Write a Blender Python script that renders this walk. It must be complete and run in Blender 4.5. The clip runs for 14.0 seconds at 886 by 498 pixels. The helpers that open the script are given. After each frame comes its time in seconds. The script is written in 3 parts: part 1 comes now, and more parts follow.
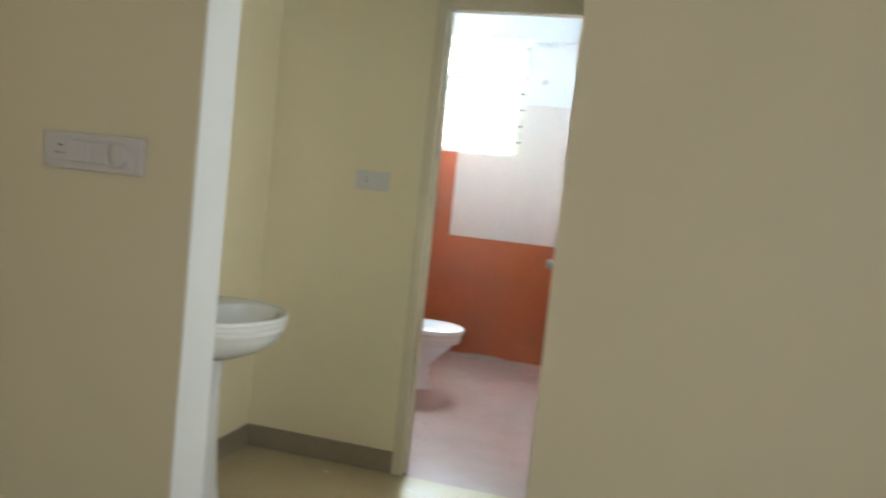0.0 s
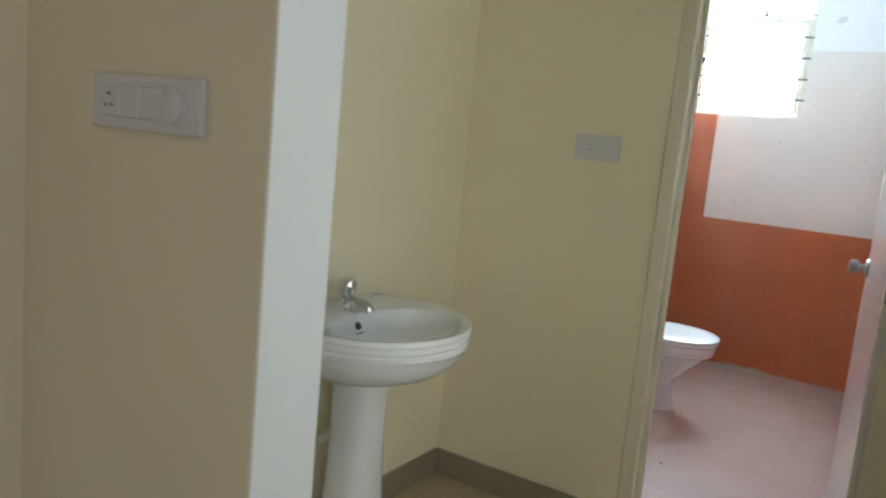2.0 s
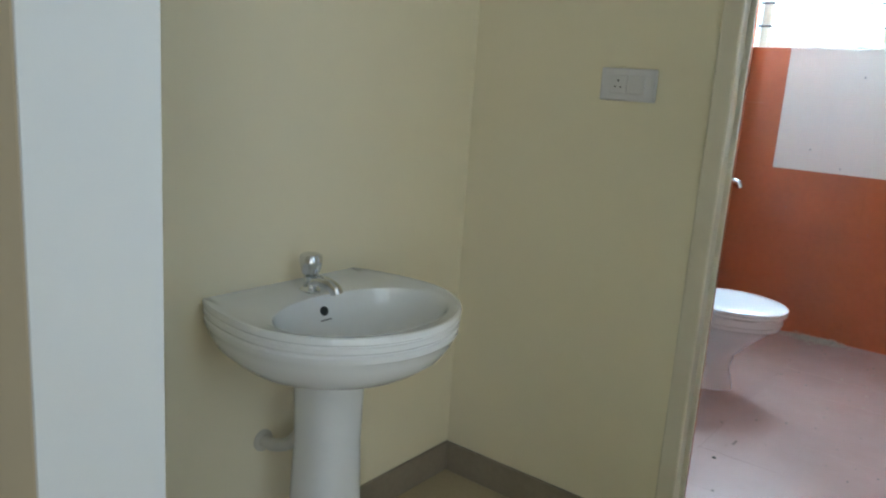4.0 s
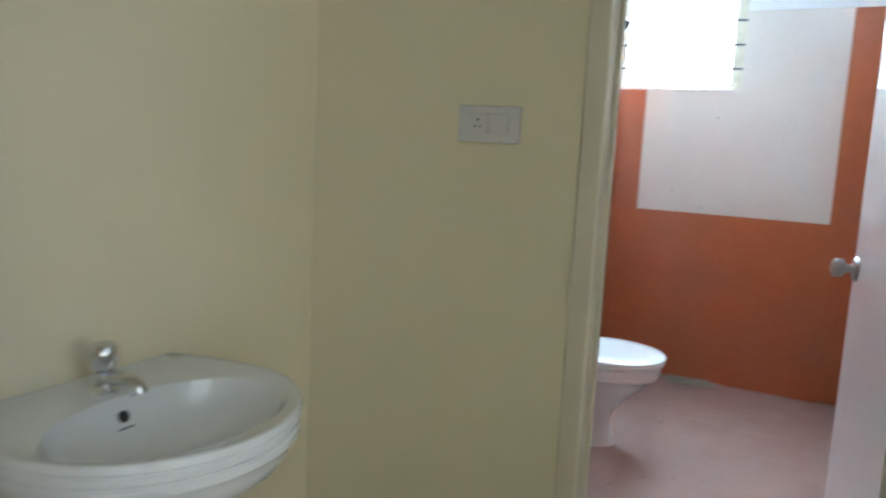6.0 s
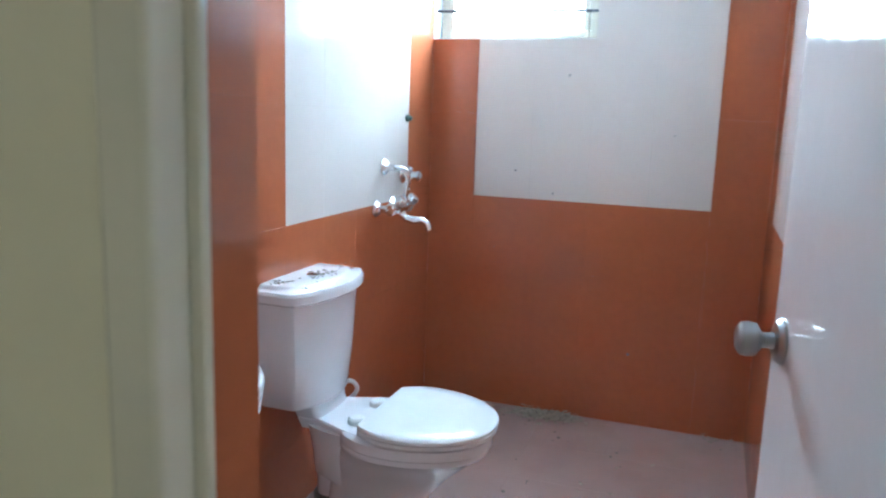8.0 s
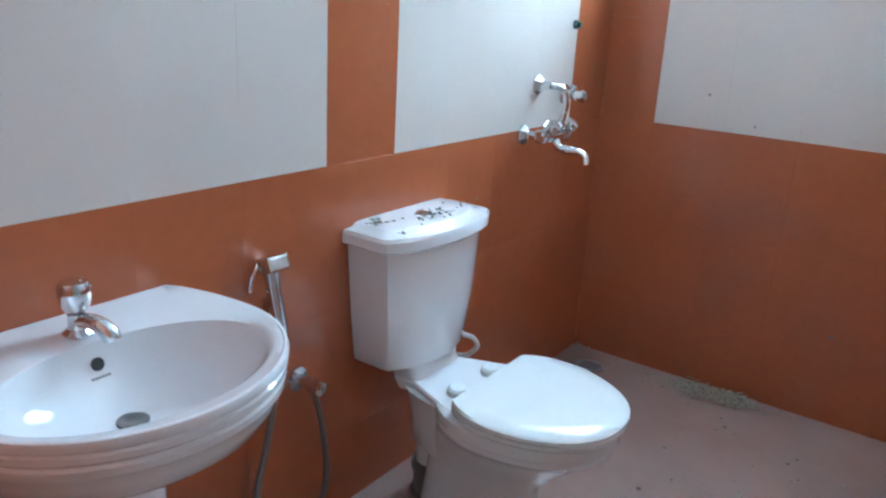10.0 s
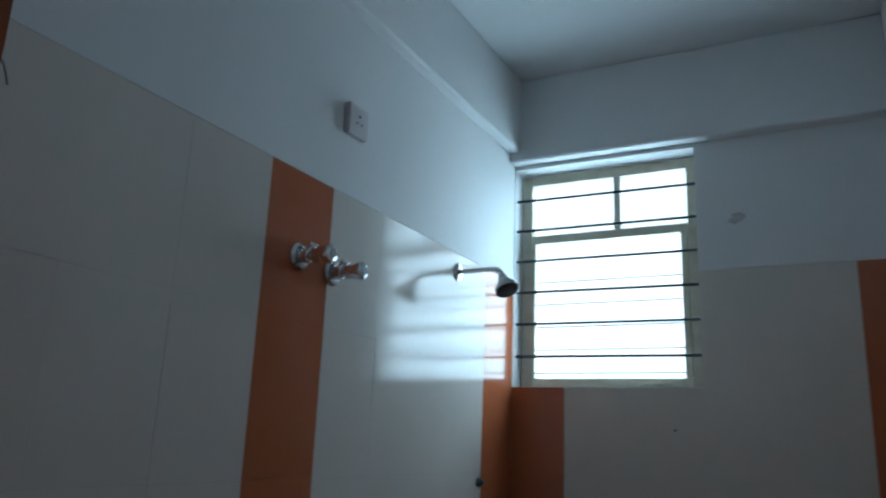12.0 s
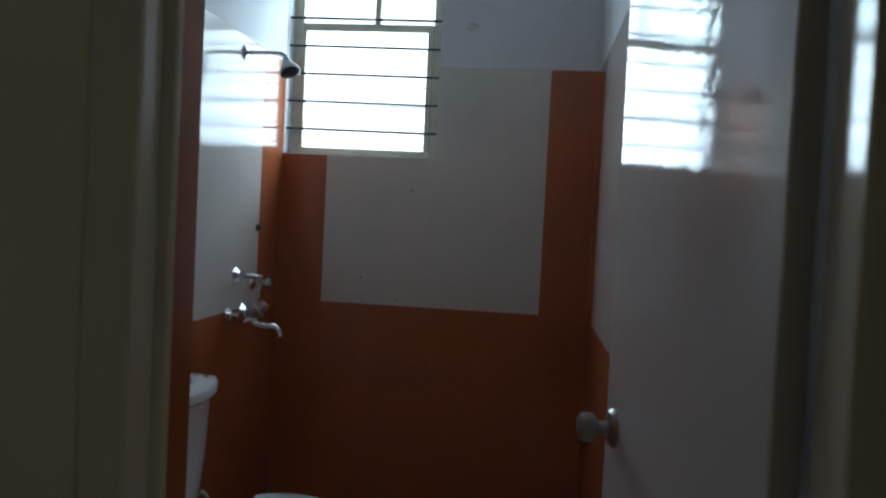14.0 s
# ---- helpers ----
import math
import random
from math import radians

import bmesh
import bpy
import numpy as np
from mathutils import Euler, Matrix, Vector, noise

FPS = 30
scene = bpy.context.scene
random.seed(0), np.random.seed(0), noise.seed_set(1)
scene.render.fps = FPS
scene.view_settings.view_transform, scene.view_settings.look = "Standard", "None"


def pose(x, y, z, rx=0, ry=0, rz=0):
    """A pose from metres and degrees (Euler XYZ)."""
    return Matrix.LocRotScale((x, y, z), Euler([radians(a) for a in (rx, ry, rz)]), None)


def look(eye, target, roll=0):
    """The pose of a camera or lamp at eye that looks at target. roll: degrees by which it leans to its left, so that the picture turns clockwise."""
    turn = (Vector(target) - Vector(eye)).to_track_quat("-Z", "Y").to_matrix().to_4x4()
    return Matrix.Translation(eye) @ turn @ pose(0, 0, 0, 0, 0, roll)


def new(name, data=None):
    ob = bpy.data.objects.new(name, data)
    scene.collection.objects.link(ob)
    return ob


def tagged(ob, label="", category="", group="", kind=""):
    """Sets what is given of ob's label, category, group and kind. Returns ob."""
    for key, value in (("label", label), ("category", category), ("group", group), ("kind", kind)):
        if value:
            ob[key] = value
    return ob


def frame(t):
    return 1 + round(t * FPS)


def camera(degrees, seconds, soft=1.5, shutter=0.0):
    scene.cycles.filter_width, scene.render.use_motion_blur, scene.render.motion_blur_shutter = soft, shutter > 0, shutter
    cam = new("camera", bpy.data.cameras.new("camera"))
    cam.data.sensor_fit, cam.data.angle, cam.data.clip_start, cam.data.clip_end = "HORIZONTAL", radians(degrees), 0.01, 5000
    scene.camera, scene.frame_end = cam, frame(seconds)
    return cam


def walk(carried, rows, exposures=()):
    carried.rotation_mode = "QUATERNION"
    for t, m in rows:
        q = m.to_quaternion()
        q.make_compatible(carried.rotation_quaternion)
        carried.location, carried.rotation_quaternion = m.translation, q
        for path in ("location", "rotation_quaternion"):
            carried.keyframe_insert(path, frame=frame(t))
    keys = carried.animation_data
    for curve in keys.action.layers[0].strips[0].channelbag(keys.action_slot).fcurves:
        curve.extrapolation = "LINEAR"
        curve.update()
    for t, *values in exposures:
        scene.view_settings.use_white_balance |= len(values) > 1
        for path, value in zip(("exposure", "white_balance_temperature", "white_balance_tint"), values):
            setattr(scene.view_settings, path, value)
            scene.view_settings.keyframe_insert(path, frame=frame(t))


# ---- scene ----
cam = camera(60.5, 14.0, 2.2, 0.5)
PATH = [
    (0, (1.670, -5.827, 1.294), (1.172, -3.897, 1.132), 6.0),
    (0.5, (1.598, -5.729, 1.295), (0.831, -3.889, 1.138), 6.2),
    (1, (1.490, -5.531, 1.279), (0.617, -3.749, 1.028), 6.7),
    (1.5, (1.461, -5.331, 1.279), (0.563, -3.568, 0.984), 6.3),
    (2, (1.456, -5.031, 1.283), (0.391, -3.364, 0.988), 5.5),
    (4.5, (1.371, -4.545, 1.259), (0.181, -2.998, 0.825), 3.7),
    (5, (1.377, -4.522, 1.267), (0.223, -2.921, 0.939), 2.6),
    (5.5, (1.360, -4.465, 1.263), (0.264, -2.829, 0.914), 2.4),
    (6, (1.249, -4.272, 1.249), (0.323, -2.522, 0.965), 2.9),
    (6.5, (1.145, -4.055, 1.255), (0.536, -2.177, 0.939), 3.1),
    (7, (1.150, -3.735, 1.260), (0.653, -1.819, 0.975), 2.0),
    (9.5, (1.204, -2.665, 1.273), (0.164, -1.052, 0.708), 2.8),
    (10, (1.179, -2.647, 1.279), (0.084, -1.088, 0.671), 3.2),
    (10.5, (1.144, -2.650, 1.325), (0.011, -1.021, 1.072), 3.1),
    (11, (1.116, -2.645, 1.303), (0.030, -0.977, 1.493), 3.1),
    (11.5, (1.077, -2.661, 1.361), (0.076, -0.987, 1.805), 2.6),
    (12, (1.102, -2.688, 1.372), (0.198, -0.973, 1.863), 2.3),
    (12.5, (1.115, -2.766, 1.369), (0.419, -0.947, 1.822), 2.3),
    (13, (1.087, -2.936, 1.342), (0.681, -1.009, 1.691), 2.2),
    (13.5, (1.091, -3.088, 1.339), (0.843, -1.103, 1.368), 2.7),
    (14, (1.130, -3.318, 1.302), (0.900, -1.332, 1.234), 2.9),
]
EXPOSURES = [(0, 0.55, 6700, 10), (2.0, 0.38, 6450, 10), (4.3, 0.32, 5900, 9), (5.8, 0.3, 6100, 10), (6.9, 0.42, 5800, 10), (9.3, -0.06, 5600, 6), (10.2, -0.02, 5650, 6), (10.8, -0.3, 5950, 10),
             (11.1, -0.6, 5900, 6), (11.5, -1.65, 5800, 0), (12.0, -2.85, 5800, 3), (12.5, -3.3, 5750, 6), (13.0, -3.6, 5850, 9), (13.5, -3.4, 6200, 14), (14, -2.65, 6250, 11)]
walk(cam, [(t, look(eye, target, roll)) for t, eye, target, roll in PATH], EXPOSURES)

# ---- world and light ----
world = bpy.data.worlds.new("sky")
scene.world = world
world.use_nodes = True
wn = world.node_tree
sky = wn.nodes.new("ShaderNodeTexSky")
sky.sky_type, sky.sun_disc = "NISHITA", False
sky.sun_elevation, sky.sun_rotation = radians(52), radians(200)
wn.links.new(sky.outputs[0], wn.nodes["Background"].inputs[0])
wn.nodes["Background"].inputs[1].default_value = 0.12

sun_data = bpy.data.lights.new("sun", "SUN")
sun_data.energy, sun_data.angle, sun_data.color = 3.0, radians(0.5), (1, 0.95, 0.88)
sun = new("sun", sun_data)
sun.matrix_basis = look((-4, -10, 14), (0, 0, 0))


def window_lamp(name, eye, target, width, height, power, colour):
    data = bpy.data.lights.new(name, "AREA")
    data.shape, data.size, data.size_y, data.energy, data.color = "RECTANGLE", width, height, power, colour
    ob = new(name, data)
    ob.matrix_basis = look(eye, target)
    return ob


window_lamp("bath_window_light", (0.335, 0.28, 2.0), (0.335, -1, 2.0), 1.1, 1.3, 200, (0.62, 0.84, 1.0))
# Unseen room window, set farther back than the daylight points, to spare the pier.
window_lamp("room_window_light", (3.06, -6.25, 1.20), (0, -6.25, 1.20), 0.9, 2.0, 14.5, (0.90, 0.93, 0.95))
# Side fill from an unseen opening, added to light the stub end and basin.
window_lamp("vestibule_side_fill", (1.70, -3.78, 1.45), (0, -3.78, 1.45), 0.52, 1.3, 2.3, (0.66, 0.86, 1.0))


# ---- materials ----
def material(name, colour, rough=0.5, metal=0.0, spec=0.5, coat=0.0, stain=0.0, stain_scale=3.0, grain=0.0,
             grain_scale=60.0, bump=0.0, bump_scale=40.0, vary=0.0, rough_vary=0.0, tint=None, dots=0.0):
    m = bpy.data.materials.new(name)
    m.use_nodes = True
    t = m.node_tree
    b = t.nodes["Principled BSDF"]
    b.inputs["Roughness"].default_value = rough
    b.inputs["Metallic"].default_value = metal
    b.inputs["Specular IOR Level"].default_value = spec
    b.inputs["Coat Weight"].default_value = coat
    b.inputs["Coat Roughness"].default_value = 0.05
    geo = t.nodes.new("ShaderNodeNewGeometry")

    def noise_of(scale, detail=4):
        n = t.nodes.new("ShaderNodeTexNoise")
        n.inputs["Scale"].default_value, n.inputs["Detail"].default_value = scale, detail
        t.links.new(geo.outputs["Position"], n.inputs["Vector"])
        return n

    def mix(kind, fac, a, c):
        n = t.nodes.new("ShaderNodeMix")
        n.data_type, n.blend_type = "RGBA", kind
        if isinstance(fac, float):
            n.inputs[0].default_value = fac
        else:
            t.links.new(fac, n.inputs[0])
        for sock, v in ((n.inputs[6], a), (n.inputs[7], c)):
            if isinstance(v, tuple):
                sock.default_value = (*v, 1)
            else:
                t.links.new(v, sock)
        return n.outputs[2]

    def ranged(out, lo, hi, a=0.0, b2=1.0):
        n = t.nodes.new("ShaderNodeMapRange")
        n.inputs[1].default_value, n.inputs[2].default_value = lo, hi
        n.inputs[3].default_value, n.inputs[4].default_value = a, b2
        t.links.new(out, n.inputs[0])
        return n.outputs[0]

    col = colour
    darker = tint or tuple(c * 0.72 for c in colour)
    if stain:
        col = mix("MIX", ranged(noise_of(stain_scale).outputs[0], 0.42, 0.72, 0, stain), colour, darker)
    if grain:
        col = mix("MIX", ranged(noise_of(grain_scale, 6).outputs[0], 0.4, 0.7, 0, grain), col,
                  tuple(c * 0.6 for c in colour))
    if vary:
        info = t.nodes.new("ShaderNodeObjectInfo")
        col = mix("MIX", ranged(info.outputs["Random"], 0, 1, 0, vary), col, tuple(c * 0.8 for c in colour))
    if isinstance(col, tuple):
        b.inputs["Base Color"].default_value = (*col, 1)
    else:
        t.links.new(col, b.inputs["Base Color"])
    if rough_vary:
        t.links.new(ranged(noise_of(stain_scale * 2.3).outputs[0], 0.3, 0.7, rough, rough + rough_vary), b.inputs["Roughness"])
    if bump:
        n = t.nodes.new("ShaderNodeBump")
        n.inputs["Strength"].default_value, n.inputs["Distance"].default_value = bump, 0.002
        t.links.new(noise_of(bump_scale, 5).outputs[0], n.inputs["Height"])
        t.links.new(n.outputs[0], b.inputs["Normal"])
        if dots:
            cells = t.nodes.new("ShaderNodeTexVoronoi")
            cells.inputs["Scale"].default_value, cells.inputs["Randomness"].default_value = 130, 0.25
            t.links.new(geo.outputs["Position"], cells.inputs["Vector"])
            n2 = t.nodes.new("ShaderNodeBump")
            n2.inputs["Strength"].default_value, n2.inputs["Distance"].default_value = dots, 0.0004
            t.links.new(cells.outputs["Distance"], n2.inputs["Height"])
            t.links.new(n.outputs[0], n2.inputs["Normal"])
            t.links.new(n2.outputs[0], b.inputs["Normal"])
    return m


M_CREAM = material("cream_paint", (0.78, 0.705, 0.53), 0.42, spec=0.4, stain=0.15, stain_scale=1.6, bump=0.25, bump_scale=22, rough_vary=0.12)
# End-face white, lifted above M_WHITE to stand in for missing daylight on it.
M_END = material("brightened_end_white", (0.86, 0.86, 0.83), 0.45, spec=0.4, stain=0.08, stain_scale=2.0, bump=0.2, bump_scale=26)
M_WHITE = material("white_paint", (0.78, 0.79, 0.80), 0.6, spec=0.35, stain=0.18, stain_scale=2.0, bump=0.3, bump_scale=28, rough_vary=0.1)
M_FRAME = material("frame_paint", (0.70, 0.64, 0.52), 0.09, spec=0.5, stain=0.2, stain_scale=6, bump=0.2, bump_scale=18)
M_LEAF = material("door_paint", (0.78, 0.73, 0.71), 0.035, spec=0.5, stain=0.12, stain_scale=4, bump=0.22, bump_scale=26, rough_vary=0.03)
M_TILE_O = material("orange_tile", (0.46, 0.138, 0.060), 0.09, stain=0.5, stain_scale=4.5, tint=(0.40, 0.115, 0.048), grain=0.15, grain_scale=30, bump=0.10, bump_scale=26, vary=0.12, rough_vary=0.10, dots=0.25)
M_TILE_W = material("cream_tile", (0.71, 0.66, 0.61), 0.10, spec=0.36, stain=0.15, stain_scale=3, bump=0.10, bump_scale=26, vary=0.04, rough_vary=0.05, dots=0.25)
M_GROUT = material("grout", (0.52, 0.45, 0.40), 0.85, stain=0.5, stain_scale=9)
M_BFLOOR = material("bath_floor_tile", (0.43, 0.315, 0.280), 0.22, stain=0.25, stain_scale=5.0, tint=(0.36, 0.25, 0.22), bump=0.06, bump_scale=14, vary=0.10, grain=0.10, grain_scale=5)
M_FLOOR = material("beige_floor_tile", (0.52, 0.43, 0.28), 0.16, stain=0.3, stain_scale=3.5, grain=0.15, grain_scale=90, vary=0.08, rough_vary=0.12)
M_SKIRT = material("skirting_tile", (0.30, 0.25, 0.19), 0.3, stain=0.4, stain_scale=7, grain=0.25, vary=0.1)
M_CERAMIC = material("white_ceramic", (0.80, 0.81, 0.83), 0.08, spec=0.6, coat=0.4, stain=0.15, stain_scale=9, tint=(0.70, 0.70, 0.70))
M_SEAT = material("seat_plastic", (0.80, 0.83, 0.83), 0.16, stain=0.12, stain_scale=12)
M_CHROME = material("chrome", (0.72, 0.73, 0.75), 0.10, metal=1.0, stain=0.5, stain_scale=40, tint=(0.45, 0.44, 0.42), rough_vary=0.18)
M_STEEL = material("brushed_steel", (0.36, 0.355, 0.35), 0.28, metal=1.0, stain=0.3, stain_scale=30)
M_HOSE = material("hose_metal", (0.30, 0.29, 0.28), 0.35, metal=0.9, grain=0.5, grain_scale=400)
M_PLASTIC = material("white_switch_plastic", (0.66, 0.64, 0.66), 0.28, stain=0.12, stain_scale=14)
M_DARK = material("dark_hole", (0.02, 0.02, 0.02), 0.6)
M_GREYLINE = material("grey_mark", (0.16, 0.16, 0.18), 0.6)
M_GREEN = material("green_plug", (0.03, 0.07, 0.06), 0.4)
M_WFRAME = material("window_frame_paint", (0.66, 0.62, 0.50), 0.4, stain=0.5, stain_scale=14, tint=(0.42, 0.36, 0.26), bump=0.2)
M_BAR = material("painted_iron", (0.05, 0.06, 0.08), 0.45, stain=0.4, stain_scale=40)
M_PATCH = material("filler", (0.60, 0.60, 0.59), 0.9, stain=0.6, stain_scale=60)
M_DIRT = material("dry_debris", (0.20, 0.19, 0.15), 0.9, grain=0.7, grain_scale=120)
M_HUSK = material("pale_husks", (0.38, 0.345, 0.265), 0.9, stain=1.0, stain_scale=130, tint=(0.10, 0.08, 0.06))
M_EDGE = material("glass_edge", (0.55, 0.70, 0.66), 0.3)
M_PVC = material("pvc_pipe", (0.55, 0.52, 0.45), 0.4, stain=0.4, stain_scale=12)
M_DARKPVC = material("dark_pvc", (0.12, 0.11, 0.10), 0.5)
M_OUT = material("outer_render", (0.45, 0.42, 0.38), 0.9, stain=0.3)


def glass_material():
    m = bpy.data.materials.new("louvre_glass")
    m.use_nodes = True
    t = m.node_tree
    clear, gloss, mix = t.nodes.new("ShaderNodeBsdfTransparent"), t.nodes.new("ShaderNodeBsdfGlossy"), t.nodes.new("ShaderNodeMixShader")
    clear.inputs[0].default_value = (0.95, 0.98, 0.98, 1)
    gloss.inputs[1].default_value = 0.08
    mix.inputs[0].default_value = 0.06
    t.links.new(clear.outputs[0], mix.inputs[1])
    t.links.new(gloss.outputs[0], mix.inputs[2])
    t.links.new(mix.outputs[0], t.nodes["Material Output"].inputs[0])
    return m


M_GLASS = glass_material()


# ---- mesh helpers ----
def finish(bm, name, mat, smooth=False):
    bmesh.ops.recalc_face_normals(bm, faces=bm.faces)
    me = bpy.data.meshes.new(name)
    bm.to_mesh(me)
    bm.free()
    for m in (mat if isinstance(mat, (list, tuple)) else (mat,)):
        me.materials.append(m)
    if smooth:
        me.polygons.foreach_set("use_smooth", [True] * len(me.polygons))
        me.set_sharp_from_angle(angle=radians(38))
    return me


def thing(name, label="", category="", group="", kind="", at=(0, 0, 0)):
    ob = new(name, None)
    ob.location = at
    return tagged(ob, label, category, group, kind)


def part(name, bm, mat, parent=None, label="", smooth=False):
    ob = new(name, finish(bm, name, mat, smooth))
    if parent is not None:
        ob.parent = parent
    return tagged(ob, label)


def box(x0, x1, y0, y1, z0, z1, bevel=0.0, seg=1, bm=None):
    own = bmesh.new()
    bmesh.ops.create_cube(own, size=1, matrix=Matrix.Translation(((x0 + x1) / 2, (y0 + y1) / 2, (z0 + z1) / 2)) @ Matrix.Diagonal((x1 - x0, y1 - y0, z1 - z0, 1)))
    if bevel:
        bmesh.ops.bevel(own, geom=own.edges[:], offset=bevel, segments=seg, affect="EDGES", profile=0.5)
    return join(bm, own)


def join(bm, own):
    if bm is None:
        return own
    me = bpy.data.meshes.new("tmp")
    own.to_mesh(me)
    own.free()
    bm.from_mesh(me)
    bpy.data.meshes.remove(me)
    return bm


def loft(rings, bm=None, cap0=True, cap1=True):
    bm = bm or bmesh.new()
    rows = [[bm.verts.new(p) for p in r] for r in rings]
    n = len(rows[0])
    for a, b in zip(rows, rows[1:]):
        for i in range(n):
            bm.faces.new((a[i], a[(i + 1) % n], b[(i + 1) % n], b[i]))
    if cap0:
        bm.faces.new(rows[0][::-1])
    if cap1:
        bm.faces.new(rows[-1])
    return bm


def lathe(profile, origin, axis, bm=None, n=20):
    """profile: (distance along the axis, radius)."""
    turn = Vector((0, 0, 1)).rotation_difference(Vector(axis)).to_matrix()
    rings = [[Vector(origin) + turn @ Vector((r * math.cos(2 * math.pi * i / n), r * math.sin(2 * math.pi * i / n), d)) for i in range(n)]
             for d, r in profile]
    return loft(rings, bm)


def smooth_path(points, steps=6):
    pts = [Vector(p) for p in points]
    out = []
    for i in range(len(pts) - 1):
        p0, p1, p2, p3 = pts[max(i - 1, 0)], pts[i], pts[i + 1], pts[min(i + 2, len(pts) - 1)]
        for k in range(steps):
            t = k / steps
            out.append(0.5 * ((2 * p1) + (p2 - p0) * t + (2 * p0 - 5 * p1 + 4 * p2 - p3) * t * t + (3 * p1 - p0 - 3 * p2 + p3) * t ** 3))
    return out + [pts[-1]]


def tube(points, radius, bm=None, n=12, steps=6):
    pts = smooth_path(points, steps)
    rings, up = [], None
    for i, p in enumerate(pts):
        d = (pts[min(i + 1, len(pts) - 1)] - pts[max(i - 1, 0)]).normalized()
        if up is None:
            up = d.orthogonal().normalized()
        up = (up - d * up.dot(d)).normalized()
        side = d.cross(up)
        r = radius(i / (len(pts) - 1)) if callable(radius) else radius
        rings.append([p + (up * math.cos(2 * math.pi * k / n) + side * math.sin(2 * math.pi * k / n)) * r for k in range(n)])
    return loft(rings, bm)


def structure(name, bm, mat, label=""):
    return tagged(part(name, bm, mat), label, "", "", "structure")


# ---- plan ----
W, D = 1.385, -2.49           # bathroom: x 0..W, y D..0
YO = -2.66                    # outer face of the bathroom's door wall
VY0, VY1 = -4.25, -4.105       # wall between vestibule and room
SX = 1.500                    # side wall of the vestibule
EX = 0.646                    # end of the stub wall
RX, RY = 3.0, -9.5            # far corner of the room
H = 2.80
TOP, DADO, TW, TH = 1.982, 0.925, 0.2415, 0.3525
WX0, WX1, WZ0, WZ1 = 0.0, 0.692, 1.580, 2.44

# walls of the bathroom
structure("wall_bath_left", box(-0.15, -0.008, -4.12, 0.15, 0, H), M_OUT, "white painted masonry wall behind orange and cream tiles")
structure("wall_upper_left", box(-0.008, 0, D, 0, TOP + 0.001, H), M_WHITE, "white painted plaster above the tiles")
bm = box(WX1, 1.8, 0.008, 0.15, 0, H)
box(-0.008, WX1, 0.008, 0.15, 0, WZ0, bm=bm)
box(-0.008, WX1, 0.008, 0.15, WZ1, H, bm=bm)
box(-0.008, WX0, 0.008, 0.15, WZ0, WZ1, bm=bm)
structure("wall_window", bm, M_WHITE, "masonry wall with a barred window, white above the tiles")
bm = box(WX1, W, 0, 0.008, TOP + 0.001, H)
box(0, WX1, 0, 0.008, WZ1, H, bm=bm)
structure("plaster_window_wall", bm, M_WHITE, "white painted plaster above the tiles beside the window")
bm = box(W + 0.008, 1.8, -1.86, 0.008, 0, H)
box(1.62, 1.8, YO, -1.86, 0, H, bm=bm)
structure("wall_bath_right", bm, M_WHITE, "white painted masonry wall with a door recess")
structure("wall_upper_right", box(W, W + 0.008, -1.86, 0, TOP + 0.001, H), M_WHITE, "white painted plaster above the tiles")
# wall with the door: outer skin cream, inner skin behind tiles
JX0, JX1, JZ = 0.722, 1.465, 2.105


def door_wall(name, y0, y1, xr, mat, label, xl=-0.008):
    b = box(xl, JX0, y0, y1, 0, H)
    if xr > JX1:
        box(JX1, xr, y0, y1, 0, H, bm=b)
    box(JX0, min(JX1, xr), y0, y1, JZ, H, bm=b)
    return structure(name, b, mat, label)


door_wall("wall_door", YO, -2.60, 1.62, M_CREAM, "cream painted wall round the bathroom door", 0)
door_wall("wall_door_inner", -2.60, D - 0.008, 1.62, M_WHITE, "white painted inner face of the door wall", 0)
structure("beam_left", box(0, 0.045, D, -0.06, 2.49, H - 0.001, 0.006), M_WHITE, "white painted beam under the ceiling")
structure("beam_window", box(0, W, -0.06, 0, 2.455, H - 0.001, 0.006), M_WHITE, "white painted beam above the window")
structure("beam_right", box(1.315, W, -1.86, -0.06, 2.49, H - 0.001, 0.006), M_WHITE, "white painted beam under the ceiling")
structure("ceiling_bath", box(-0.15, 1.8, YO, 0.15, H, H + 0.15), M_WHITE, "white painted bathroom ceiling")

# vestibule and room
structure("wall_vestibule_left", box(-0.008, 0, VY0, YO, 0, H), M_CREAM, "cream painted wall behind the washbasin")
structure("wall_left_outer", box(-0.15, 0, RY, -4.12, 0, H), M_CREAM, "cream painted wall of the room")
# Thin skin on the stub's end; part of its brightness is daylight in the paint.
structure("stub_end", box(EX - 0.002, EX + 0.003, VY0 + 0.001, VY1 - 0.001, 0, H, 0.001), M_END, "white painted end face of the stub wall, brightened for its daylight")
structure("wall_stub", box(-0.03, EX, VY0, VY1, 0, H, 0.004, 2), M_CREAM, "cream painted stub wall with a pale end")
# Unseen gap from y -4.08 to -3.48, added to admit the side lamp.
bm = box(SX, 1.68, -3.48, YO, 0, H)
box(SX, 1.68, VY1, -4.08, 0, H, bm=bm)
box(SX, 1.68, -4.08, -3.48, 2.12, H, bm=bm)
box(SX, 1.68, -4.08, -3.48, 0, 0.18, bm=bm)
structure("wall_vestibule_right", bm, M_CREAM, "cream painted side wall of the vestibule")
structure("wall_pier", box(SX, RX, -4.24, VY1, 0, H), M_CREAM, "cream painted wall of the room")
structure("wall_back", box(-0.15, RX + 0.15, RY - 0.15, RY, 0, H), M_CREAM, "cream painted back wall of the room")
